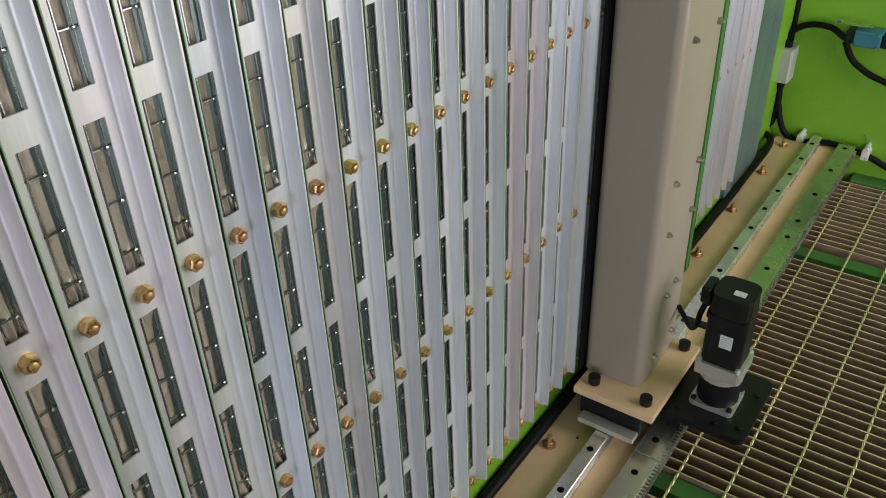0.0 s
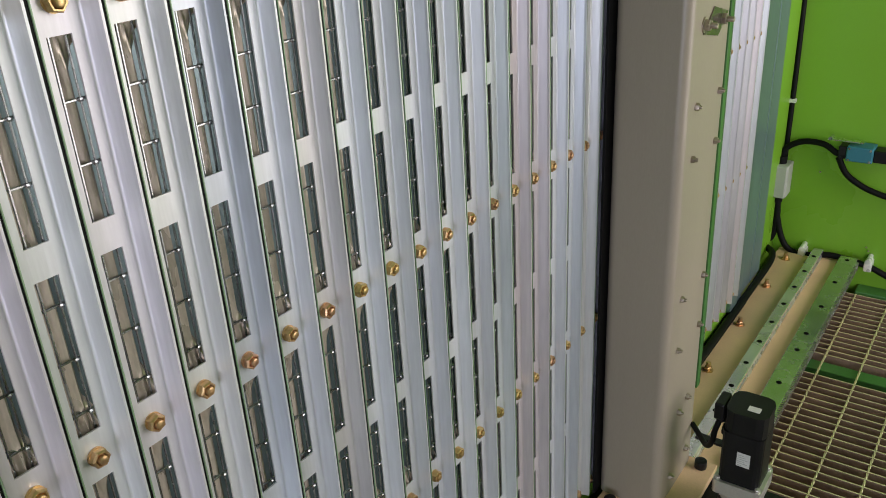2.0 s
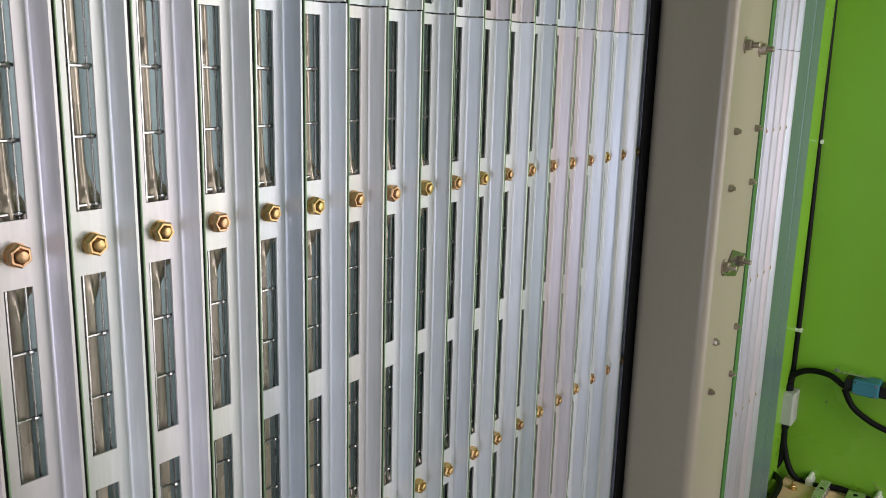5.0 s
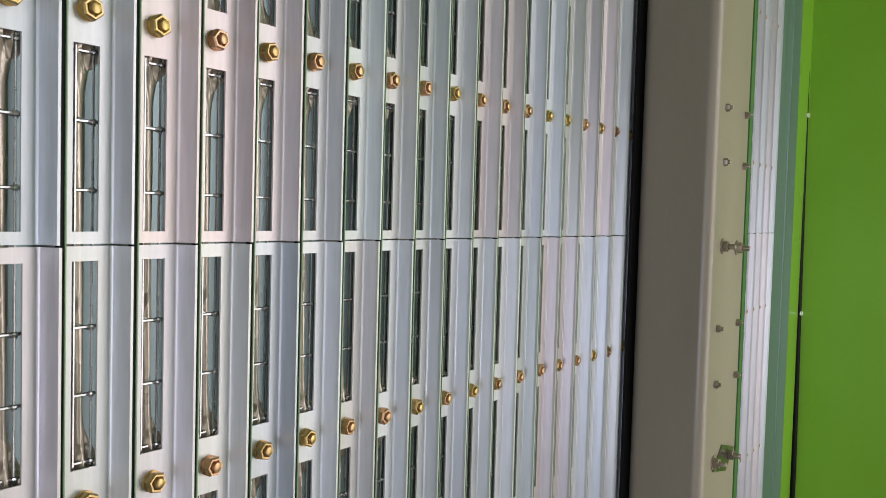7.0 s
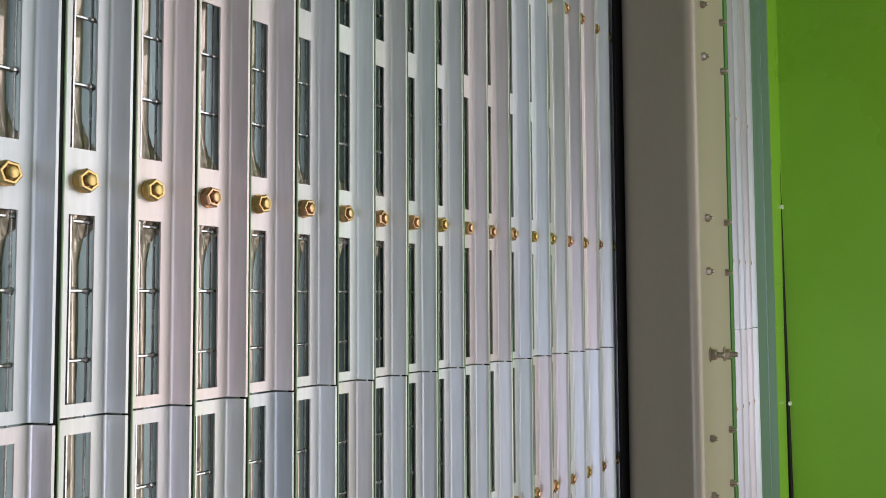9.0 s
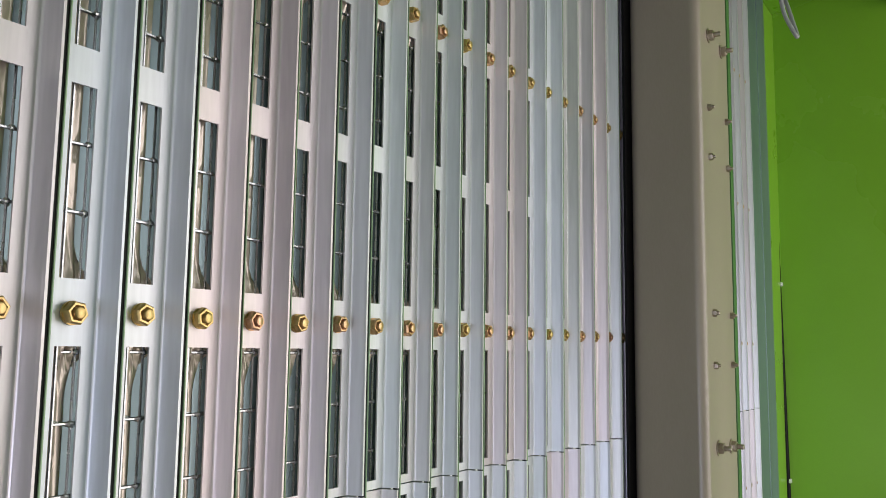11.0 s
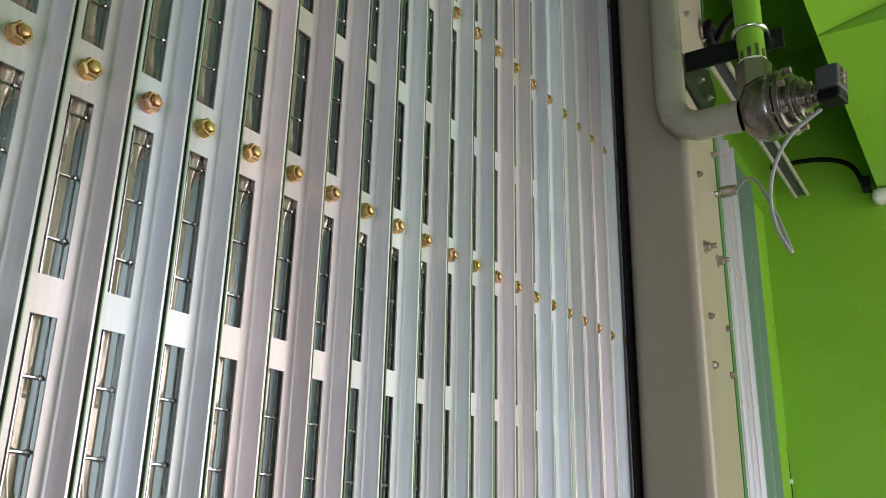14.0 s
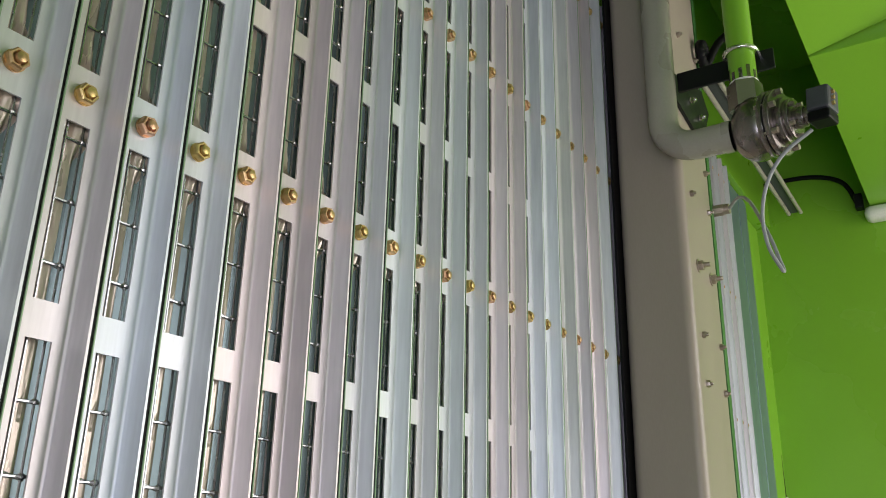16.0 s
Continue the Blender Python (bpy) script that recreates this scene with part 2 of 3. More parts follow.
shell("ceiling", (-0.24, BACK - 0.04, CEIL), (RIGHT + 0.05, FAR + 0.04, CEIL + 0.04), GREEN, "green painted steel ceiling", "ceiling")
shell("floor", (-0.24, BACK - 0.04, -0.28), (RIGHT + 0.05, FAR + 0.04, -0.24), PIT, "dark brown steel pit floor below the grating", "floor")
door_wall = thing("wall_right", "green painted steel wall with an open doorway", "wall", kind="structure")
part("wall_panel", box((RIGHT, BACK, -0.6), (RIGHT + 0.05, -1.5, CEIL)), GREEN, door_wall)
part("wall_panel", box((RIGHT, -0.4, -0.6), (RIGHT + 0.05, 0.43, CEIL)), GREEN, door_wall)
part("wall_panel", box((RIGHT, -1.5, 1.21), (RIGHT + 0.05, -0.4, CEIL)), GREEN, door_wall)
part("wall_panel", box((RIGHT, -1.5, -0.6), (RIGHT + 0.05, -0.4, -0.08)), GREEN, door_wall)
part("wall_panel", box((RIGHT, 1.21, -0.6), (RIGHT + 0.05, FAR, CEIL)), GREEN, door_wall)
part("wall_panel", box((RIGHT, 0.43, 1.345), (RIGHT + 0.05, 1.21, CEIL)), GREEN, door_wall)
part("wall_panel", box((RIGHT, 0.43, -0.6), (RIGHT + 0.05, 1.21, 0.08)), GREEN, door_wall)

# ceiling duct with a stepped underside
duct = thing("ceiling_duct", "green painted boxed steel duct under the ceiling", "duct", kind="structure")
part("duct_body", box((0.167, 0.71, 1.32), (0.62, FAR, CEIL)), GREEN, duct)
bm = bmesh.new()
low = [(0.167, 1.321), (0.62, 1.428), (0.62, CEIL), (0.167, CEIL)]
prism(low, BACK + 0.3, 0.708, "y", bm)
part("duct_body", bm, GREEN, duct)

# ---- base plate, seals and beams ----
tagged(part("base_plate", box((-0.0064, BACK, DECK - 0.03), (0.112, FAR - 0.004, DECK), 0.001), PLATE), "tan primed steel base plate below the filter wall", "base plate", kind="structure")
sill = thing("filter_sill", "green painted sill below the filter strips", "sill", kind="structure")
part("sill_bar", box((-0.06, BACK, DECK - 0.03), (-0.0066, 1.110, 0.0415)), GREEN, sill)
bm = bmesh.new()
rings = []
for i in range(620):
    y = -0.35 + i * 0.0022
    r = 0.0062 if i % 2 else 0.0052
    rings.append([bm.verts.new((0.0004 + r * math.cos(a), y, DECK + 0.0066 + r * math.sin(a))) for a in (2 * math.pi * k / 12 for k in range(12))])
for a, b in zip(rings, rings[1:]):
    for k in range(12):
        bm.faces.new((a[k], a[(k + 1) % 12], b[(k + 1) % 12], b[k]))
tagged(part("corrugated_conduit", bm, RUBBER), "black corrugated cable conduit lying along the foot of the filters", "conduit")
tagged(part("header_beam", box((-0.12, BACK, 1.32), (0.004, FAR, CEIL)), GREEN), "green painted beam above the filter strips", "beam", kind="structure")
tagged(part("end_post", box((-0.1, 1.112, DECK - 0.028), (-0.019, FAR, 1.319)), GREEN), "light green painted edge post beside the filters", "post", kind="structure")
# Added sheet whose dark colour gives slots and gaps their deep shade.
tagged(part("backing_sheet", box((-0.08, BACK, 0.042), (-0.06, 1.111, 1.319)), DARK), "dark sheet added behind the filter strips in place of deep shade", "backing", kind="structure")

# ---- filter wall ----
PITCH = 0.0284
ROWS_Z = [0.229, 0.404, 0.584, 0.760, 0.937, 1.112, 1.287]
FOOT, SEAM, TOP = 0.031, 0.677, 1.318
WEB_L, SLOT, BEND, LIP, SHEET = -0.0093, 0.0051, 0.0113, 0.0084, 0.0009
LEAN, LEAN_IN = 0.31, -0.0007


def slots_between(lo, hi):
    out = []
    zs = [0.040] + ROWS_Z
    for a, b in zip(zs, zs[1:]):
        mid = SEAM - 0.0005 if a < SEAM < b else (a + b) / 2
        gap = 0.0053 if a < SEAM < b else 0.007
        for s in ((a + 0.0118, mid - gap), (mid + gap, b - 0.0118)):
            if s[0] > lo and s[1] < hi:
                out.append(s)
    return out


def strip_plate(lo, hi):
    """A folded strip: an inward return, a slotted web, a rounded bend and an outward lip."""
    bm = bmesh.new()
    slots = slots_between(lo, hi)
    zs = sorted({lo, hi, *(z for s in slots for z in s)})
    ys = [WEB_L, -SLOT, SLOT, BEND - 0.0011 + LEAN_IN]
    grid = {}

    def v(x, y, z):
        key = (round(x, 6), round(y, 6), round(z, 6))
        if key not in grid:
            grid[key] = bm.verts.new((x, y, z))
        return grid[key]

    def q(*p):
        bm.faces.new([v(*c) for c in p])
    for za, zb in zip(zs, zs[1:]):
        hole = (za, zb) in slots
        for i, (ya, yb) in enumerate(zip(ys, ys[1:])):
            if hole and i == 1:
                for y in (ya, yb):
                    q((0, y, za), (0, y, zb), (-SHEET, y, zb), (-SHEET, y, za))
                for z in (za, zb):
                    q((0, ya, z), (0, yb, z), (-SHEET, yb, z), (-SHEET, ya, z))
                continue
            q((0, ya, za), (0, yb, za), (0, yb, zb), (0, ya, zb))
            q((-SHEET, ya, za), (-SHEET, ya, zb), (-SHEET, yb, zb), (-SHEET, yb, za))
    r = 0.0011
    arc = [(r - r * math.cos(radians(a)), BEND - r + r * math.sin(radians(a))) for a in (0, 22, 45, 68, 90)]
    line = [(-0.013, WEB_L), (0.0, WEB_L)]
    out = arc + [(LIP - 0.0016, BEND), (LIP, BEND - 0.0002)]
    back = [(LIP, BEND + 0.0009), (LIP - 0.0016, BEND + 0.0009), (LIP - 0.0018, BEND + SHEET), (r, BEND + SHEET)] + [(r - (r + SHEET) * math.cos(radians(a)), BEND - r + (r + SHEET) * math.sin(radians(a))) for a in (68, 45, 22, 0)]
    out = [(x, y + LEAN * max(0.0, x) + LEAN_IN) for x, y in out]
    back = [(x, y + LEAN * max(0.0, x) + LEAN_IN) for x, y in back]
    for pts in (out + back,):
        for a, b in zip(pts, pts[1:]):
            for za, zb in zip(zs, zs[1:]):
                q((a[0], a[1], za), (b[0], b[1], za), (b[0], b[1], zb), (a[0], a[1], zb))
        for z in (lo, hi):
            n = len(out)
            for i in range(n - 1):
                m = len(back) - 1 - i
                if m >= 1:
                    try:
                        q((*out[i], z), (*out[i + 1], z), (*back[m - 1], z), (*back[m], z))
                    except ValueError:
                        pass
    for za, zb in zip(zs, zs[1:]):
        q((0, WEB_L, za), (0, WEB_L, zb), (-0.013, WEB_L, zb), (-0.013, WEB_L, za))
        q((-SHEET, WEB_L + SHEET, za), (-SHEET, WEB_L + SHEET, zb), (-0.013, WEB_L + SHEET, zb), (-0.013, WEB_L + SHEET, za))
    return bm


def cloth_bag():
    """The rounded front fold of a flat filter pocket, gathered at each bolt."""
    bm = bmesh.new()
    zs = [0.040] + ROWS_Z
    n = 22
    rows = []
    step = 0.003
    count = int((TOP - 0.004 - FOOT) / step)
    for i in range(count + 1):
        z = FOOT + 0.002 + i * step
        near = min(abs(z - c) for c in zs)
        g = max(0.0, 1 - max(0.0, near - 0.013) / 0.017) ** 1.4
        row = []
        for k in range(n + 1):
            y = -0.0083 + 0.0185 * k / n
            u = (y - 0.0014 + 0.0006 * math.sin(9 * z)) / 0.0046
            fold = -0.0042 - (0.0075 if u > 0 else 0.0026) * min(2.2, abs(u)) ** (1.6 if u > 0 else 1.7)
            fold += 0.0006 * math.sin(5 * u + 14 * z) + 0.0003 * math.sin(17 * u + 40 * z)
            flat = -0.0038 - 0.0016 * math.cos(5 * u + 3 * math.sin(55 * z)) - 0.0008 * math.sin(11 * u + 210 * z)
            x = fold * (1 - g) + flat * g
            row.append(bm.verts.new((x, y, z)))
        rows.append(row)
    for a, b in zip(rows, rows[1:]):
        for k in range(n):
            bm.faces.new((a[k], a[k + 1], b[k + 1], b[k]))
    return bm


def wire_grid():
    bm = bmesh.new()
    for y in (-0.0029, 0.0041):
        rod((-0.0026, y, FOOT), (-0.0026, y, TOP - 0.004), 0.00055, 6, bm)
    for i in range(51):
        z = 0.0518 + 0.0248 * i
        if z < TOP - 0.01:
            rod((-0.0034, -0.0075, z), (-0.0034, 0.0075, z), 0.00065, 6, bm)
            rod((-0.0024, 0.0032, z), (-0.0024, 0.0048, z), 0.00105, 8, bm)
            if i % 3 == 0:
                rod((-0.0052, -0.0075, z + 0.003), (-0.0034, 0.0055, z - 0.0012), 0.0006, 6, bm)
    return bm


protos = {}
rng = random.Random(4)
for k in range(-9, 34):
    strip = thing("filter_strip", "bright galvanised slotted filter strip with brass-coloured nuts and caged cloth behind", "filter strip", "filter strips of the wall", place=(0, k * PITCH, 0))
    if not protos:
        protos["lower_plate"] = part("lower_plate", strip_plate(FOOT, SEAM - 0.0004), ZINC, strip)
        protos["upper_plate"] = part("upper_plate", strip_plate(SEAM + 0.0004, TOP), ZINC, strip)
        protos["filter_cloth"] = smooth(part("filter_cloth", cloth_bag(), CLOTH, strip, "beige gathered filter cloth"), 80)
        protos["wire_grid"] = smooth(part("wire_grid", wire_grid(), CAGE, strip, "welded steel wire cage"))
        protos["inner_sheet"] = part("inner_sheet", box((-0.0118, 0.0030, FOOT), (-0.0110, 0.0182, TOP - 0.004)), INNER, strip, "sheet inside the pocket with the shade put into its colour")
        protos["nut"] = smooth(hex_bolt("nut", 0.0076, 0.0045, 0.0014, 0.0021, NUT, strip, 0.0043), 30)
        protos["nut"]["label"] = "yellow zinc plated hexagon nut"
        # Black strip added to draw the open gap's shade; no seal sits here.
        protos["edge_seal"] = part("edge_seal", box((LIP - 0.004, BEND + 0.00300, FOOT), (LIP - 0.0012, BEND + 0.00460, TOP)), RUBBER, strip, "thin black strip standing in for the shaded gap behind the lip")
        protos["edge_trim"] = part("edge_trim", box((LIP - 0.004, BEND + 0.00465, FOOT), (LIP - 0.0006, BEND + 0.00530, TOP), 0.0002), HEM, strip, "pale green edge trim behind the lip")
    else:
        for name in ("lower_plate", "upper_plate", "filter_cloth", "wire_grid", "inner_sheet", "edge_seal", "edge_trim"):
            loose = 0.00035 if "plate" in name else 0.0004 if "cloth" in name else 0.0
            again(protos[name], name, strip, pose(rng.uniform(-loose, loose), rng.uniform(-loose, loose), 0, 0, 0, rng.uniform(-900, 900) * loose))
    for i, z in enumerate([0.039] + ROWS_Z):
        m = pose(0, rng.uniform(-0.0004, 0.0004), z + rng.uniform(-0.0004, 0.0004), rng.uniform(0, 60), 0, 0)
        if k == -9 and i == 0:
            protos["nut"].matrix_basis = sized(m)
        else:
            again(protos["nut"], "nut", strip, m)

closing = thing("closing_panel", "blue-grey galvanised closing panel at the end of the filter wall", "panel", kind="structure")
part("panel_sheet", box((-0.012, 0.953, DECK + 0.014), (0.0, 0.985, 1.318), 0.0012), PANEL, closing)
for i, (lo, hi, front) in enumerate(((0.9856, 1.010, -0.002), (1.0106, 1.060, -0.0045), (1.0606, 1.1105, -0.004))):
    part("panel_sheet", box((-0.016, lo, DECK + 0.014), (front, hi, 1.318), 0.0012), PANEL, closing)

# ---- linear rail and rack on the base plate ----
RAIL_X = 0.058
rail = thing("linear_rail", "ground steel linear rail with countersunk screw holes on the base plate", "linear rail", place=(0, 0, DECK))
part("rail_bar", prism([(-0.0075, 0), (0.0075, 0), (0.0075, 0.004), (0.006, 0.006), (0.006, 0.009), (0.0075, 0.011), (0.0075, 0.0145), (0.0068, 0.0152), (-0.0068, 0.0152), (-0.0075, 0.0145), (-0.0075, 0.011), (-0.006, 0.009), (-0.006, 0.006), (-0.0075, 0.004)], -0.7, FAR - 0.018, "y"), STEEL, rail).location = UNIT * Vector((RAIL_X, 0, 0.0003))
ring = None
for i in range(-5, 14):
    y = 0.4098 + 0.0607 * i
    bm = rod((0, 0, 0), (0, 0, 0.0004), 0.0034, 18)
    if ring is None:
        ring = part("screw_hole", bm, HOLE, rail, "dark counterbored screw hole")
    else:
        bm.free()
        again(ring, "screw_hole", rail)
    rail.children[-1].location = UNIT * Vector((RAIL_X, y, 0.0155))

rack = thing("gear_rack", "ground steel gear rack with milled teeth on the base plate", "gear rack", place=(0, 0, DECK))
part("rack_bar", box((0.093, -0.7, 0.0003), (0.119, 0.434, 0.0125), 0.0008), RACK, rack)
part("rack_bar", box((0.093, 0.4346, 0.0003), (0.119, 0.928, 0.0125), 0.0008), RACK, rack)
part("rack_bar", box((0.093, 0.9286, 0.0003), (0.119, FAR - 0.02, 0.0125), 0.0008), RACK, rack)
bm = bmesh.new()
for i in range(int((FAR - 0.03 + 0.2) / 0.00471)):
    y = -0.2 + i * 0.00471
    prism([(0.1185, y), (0.1232, y + 0.0009), (0.1232, y + 0.0022), (0.1185, y + 0.0031)], 0.0006, 0.0122, "z", bm)
tagged(part("rack_teeth", bm, RACK, rack), kind="stuff")
hole_proto = None
for y in [0.409 - 0.0886 * i for i in range(6)] + [0.459 + 0.0889 * i for i in range(6)] + [0.9524 + 0.0875 * i for i in range(4)]:
    if hole_proto is None:
        hole_proto = part("screw_hole", rod((0, 0, 0), (0, 0, 0.0004), 0.0034, 18), HOLE, rack, "dark counterbored screw hole")
        o = hole_proto
    else:
        o = again(hole_proto, "screw_hole", rack)
    o.location = UNIT * Vector((0.1055, y, 0.0126))

for y in (0.406, 0.542, 0.679, 0.816, 0.953, 1.089, 1.2):
    b = hex_bolt("plate_bolt", 0.009, 0.006, 0.0065, 0.003, NUT, None, 0.0072)
    smooth(b, 30)
    b.matrix_basis = sized(pose(0.0150, y, DECK + 0.0002, 0, -90, 12))
    tagged(b, "yellow zinc plated bolt and nut standing on the base plate", "bolt", "bolts of the base plate")

# ---- moving column on its carriage ----
STATION = (0, -0.0085, 0)  # where the carriage stands along its rail
column = thing("cleaning_column", "tall beige enamelled rectangular steel column on a carriage", "column", place=STATION)
smooth(part("tube", prism(rounded(0.013, 0.487, 0.075, 0.583, 0.0090, 10), 0.0330, 1.47, "z"), COLUMN, column), 30)
part("rear_plate", box((0.03, 0.5835, 0.12), (0.0742, 0.592, 1.45), 0.0003), SHADED_GREEN, column, "green edge of the rear cover plate")
part("rear_seal", box((0.03, 0.5925, 0.12), (0.0734, 0.5955, 1.45)), RUBBER, column, "black rear seal strip")
part("front_seal", box((0.0107, 0.4785, 0.034), (0.0132, 0.600, 1.40), 0.0003), RUBBER, column, "black rubber lip against the filter strips")
flange = part("foot_plate", box((0.018, 0.456, 0.0255), (0.103, 0.584, 0.0335), 0.0008), PLATE, column, "beige foot plate with black screws")
for x, y in ((0.033, 0.472), (0.089, 0.472), (0.089, 0.572), (0.033, 0.572)):
    socket_screw("foot_screw", flange, (x, y, 0.0335), 0.0062, 0.0090)
part("carriage_block", box((0.025, 0.4585, 0.001), (0.091, 0.580, 0.0252), 0.002), BLACK, column, "black carriage block")
part("wiper_plate", box((0.030, 0.445, 0.0002), (0.090, 0.4582, 0.0062), 0.0006), ALU, column, "bare metal wiper plate")
bolt_proto = None
for z in (0.205, 0.258, 0.388, 0.432, 0.560, 0.605, 0.738, 0.781, 0.913, 0.956, 1.09, 1.132, 1.262):
    for y in (0.511, 0.566):
        m = pose(0.0748, y, z, rng.uniform(0, 60), 0, 0)
        if bolt_proto is None:
            bolt_proto = smooth(hex_bolt("column_bolt", 0.0055, 0.0035, 0.0022, 0.0015, BOLT, column), 30)
            bolt_proto.matrix_basis = sized(m)
        else:
            again(bolt_proto, "column_bolt", column, m)
stud = None
for z in (0.495, 0.671, 1.021):
    for y, lift in ((0.516, 0.0), (0.556, -0.002)):
        m = pose(0.0748, y, z + lift, rng.uniform(0, 60), 0, 0)
        if stud is None:
            stud = smooth(hex_bolt("column_stud", 0.008, 0.0055, 0.0055, 0.0022, BOLT, column, 0.0062), 30)
            stud.matrix_basis = sized(m)
        else:
            again(stud, "column_stud", column, m)

for y, z in ((0.528, 0.126), (0.5495, 0.1315), (0.5165, 0.0565), (0.558, 0.063)):
    again(bolt_proto, "column_bolt", column, pose(0.0748, y, z, rng.uniform(0, 60), 0, 0))
diamond = prism([(0.514, 0.488), (0.548, 0.481), (0.570, 0.497), (0.535, 0.506)], 0.0751, 0.0762, "x")
part("stud_plate", diamond, CAST, column, "small grey plate under the studs")

# ---- servo motor with planetary gearbox ----
MX, MY = 0.139, 0.545
motor = thing("servo_motor", "black servo motor with silver gearbox on a black bracket plate", "motor", place=(0.0015, -0.0205, DECK + 0.003))
part("bracket_plate", prism(rounded(0.092, 0.500, 0.181, 0.600, 0.010), 0.024, 0.032, "z"), BLACK, motor, "black rounded mounting plate")
gear = part("gearbox", rod((MX, MY, 0.037), (MX, MY, 0.066), 0.0205, 36), BLACK, motor, "black round gearbox")
smooth(gear)
part("gear_flange", prism(rounded(MX - 0.022, MY - 0.022, MX + 0.022, MY + 0.022, 0.005), 0.0322, 0.0375, "z"), ALU, motor, "silver square gearbox flange")
smooth(part("adapter_ring", rod((MX, MY, 0.066), (MX, MY, 0.075), 0.0212, 36), ALU, motor, "silver round adapter"))
part("adapter", prism(rounded(MX - 0.0225, MY - 0.0225, MX + 0.0225, MY + 0.0225, 0.004), 0.075, 0.089, "z"), ALU, motor, "silver square adapter")
body = part("motor_body", prism(rounded(MX - 0.0190, MY - 0.0195, MX + 0.0190, MY + 0.0190, 0.006, 3), 0.0892, 0.145, "z"), BLACK, motor)
part("end_cap", prism(rounded(MX - 0.0190, MY - 0.0195, MX + 0.0190, MY + 0.0190, 0.009, 2), 0.1454, 0.168, "z"), BLACK, motor)
part("stay", box((0.0755, 0.596, 0.070), (0.106, 0.606, 0.073), 0.001), BLACK, motor, "flat black stay")
part("plug", box((MX - 0.030, MY - 0.012, 0.149), (MX - 0.0206, MY + 0.012, 0.167), 0.002), BLACK, motor)
rating = part("rating_label", box((MX - 0.003, MY - 0.0199, 0.112), (MX + 0.009, MY - 0.0196, 0.127)), LABEL, motor, "white rating label")
for i, w in enumerate((0.004, 0.009, 0.006, 0.009, 0.007, 0.005)):
    part("print_line", box((MX - 0.002, MY - 0.02005, 0.1131 + 0.0022 * i), (MX - 0.002 + w, MY - 0.01992, 0.1136 + 0.0022 * i)), GREY, rating)
smooth(part("power_socket", rod((MX - 0.0225, MY - 0.002, 0.135), (MX - 0.0185, MY - 0.002, 0.135), 0.006, 18, bevel=0.0008), BLACK, motor))
for sx, sy in ((-1, -1), (1, -1), (1, 1), (-1, 1)):
    socket_screw("body_screw", motor, (MX + 0.0185 * sx, MY + 0.0185 * sy, 0.089), 0.0024, 0.003, ALU)
part("sticker", box((MX - 0.001, MY - 0.010, 0.1681), (MX + 0.010, MY - 0.002, 0.1684)), LABEL, motor, "small white sticker")
for sx, sy in ((-1, -1), (1, -1), (1, 1), (-1, 1)):
    socket_screw("flange_screw", motor, (MX + 0.018 * sx, MY + 0.018 * sy, 0.0376), 0.0028, 0.003)
for x, y in ((0.172, 0.515), (0.172, 0.57), (0.150, 0.510), (0.112, 0.512)):
    socket_screw("plate_screw", motor, (x, y, 0.032), 0.0028, 0.003)
smooth(part("motor_cable", tube([(MX - 0.024, MY, 0.152), (MX - 0.029, MY - 0.004, 0.132), (MX - 0.032, MY, 0.114), (MX - 0.040, MY + 0.012, 0.098), (MX - 0.052, MY + 0.028, 0.094), (0.0745, 0.586, 0.096)], 0.0028), RUBBER, motor, "black cable"), 80)
smooth(part("cable_gland", rod((MX - 0.026, MY, 0.142), (MX - 0.024, MY, 0.156), 0.0048, 14, bevel=0.0008), BLACK, motor))

# ---- walkway grating ----
grating = thing("floor_grating", "galvanised steel walkway grating with twisted cross rods", "grating", kind="structure")
bar = None
for i in range(130):
    y = 0.7534 + 0.01492 * (i - 85)
    if y > FAR - 0.02:
        break
    if 0.452 < y < 0.484 or 0.955 < y < 1.005:
        continue
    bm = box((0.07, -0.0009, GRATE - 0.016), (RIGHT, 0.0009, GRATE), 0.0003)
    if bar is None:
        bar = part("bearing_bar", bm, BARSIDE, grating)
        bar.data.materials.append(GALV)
        # Upper faces take GALV as if lit, the rest the shaded brown.
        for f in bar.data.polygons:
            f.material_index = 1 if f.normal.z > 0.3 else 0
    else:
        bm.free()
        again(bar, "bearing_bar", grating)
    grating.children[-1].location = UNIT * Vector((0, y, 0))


def twisted_rod(a, b):
    bm = bmesh.new()
    rings = []
    n = int((b - a) / 0.0062)
    for i in range(n + 1):
        ang = i * math.pi / 4
        rings.append([bm.verts.new((0.0016 * math.cos(ang + j * math.pi / 2), a + (b - a) * i / n, GRATE - 0.0014 + 0.0016 * math.sin(ang + j * math.pi / 2))) for j in range(4)])
    for p, r in zip(rings, rings[1:]):
        for j in range(4):
            bm.faces.new((p[j], p[(j + 1) % 4], r[(j + 1) % 4], r[j]))
    return bm


cross = None
for i in range(14):
    if cross is None:
        cross = part("cross_rod", twisted_rod(-0.45, FAR - 0.02), GALV, grating)
    else:
        again(cross, "cross_rod", grating)
for i, o in enumerate([c for c in scene.objects if c.name.startswith("cross_rod")]):
    o.location = UNIT * Vector((0.1265 + 0.0497 * i, 0, 0))
for y in (0.471, 0.983):
    tagged(part("grating_beam", box((0.07, y - 0.012, GRATE - 0.045), (RIGHT, y + 0.012, GRATE - 0.006), 0.001), SHADED_GREEN), "green painted beam framing the grating, darkened as in shade", "beam", kind="structure")
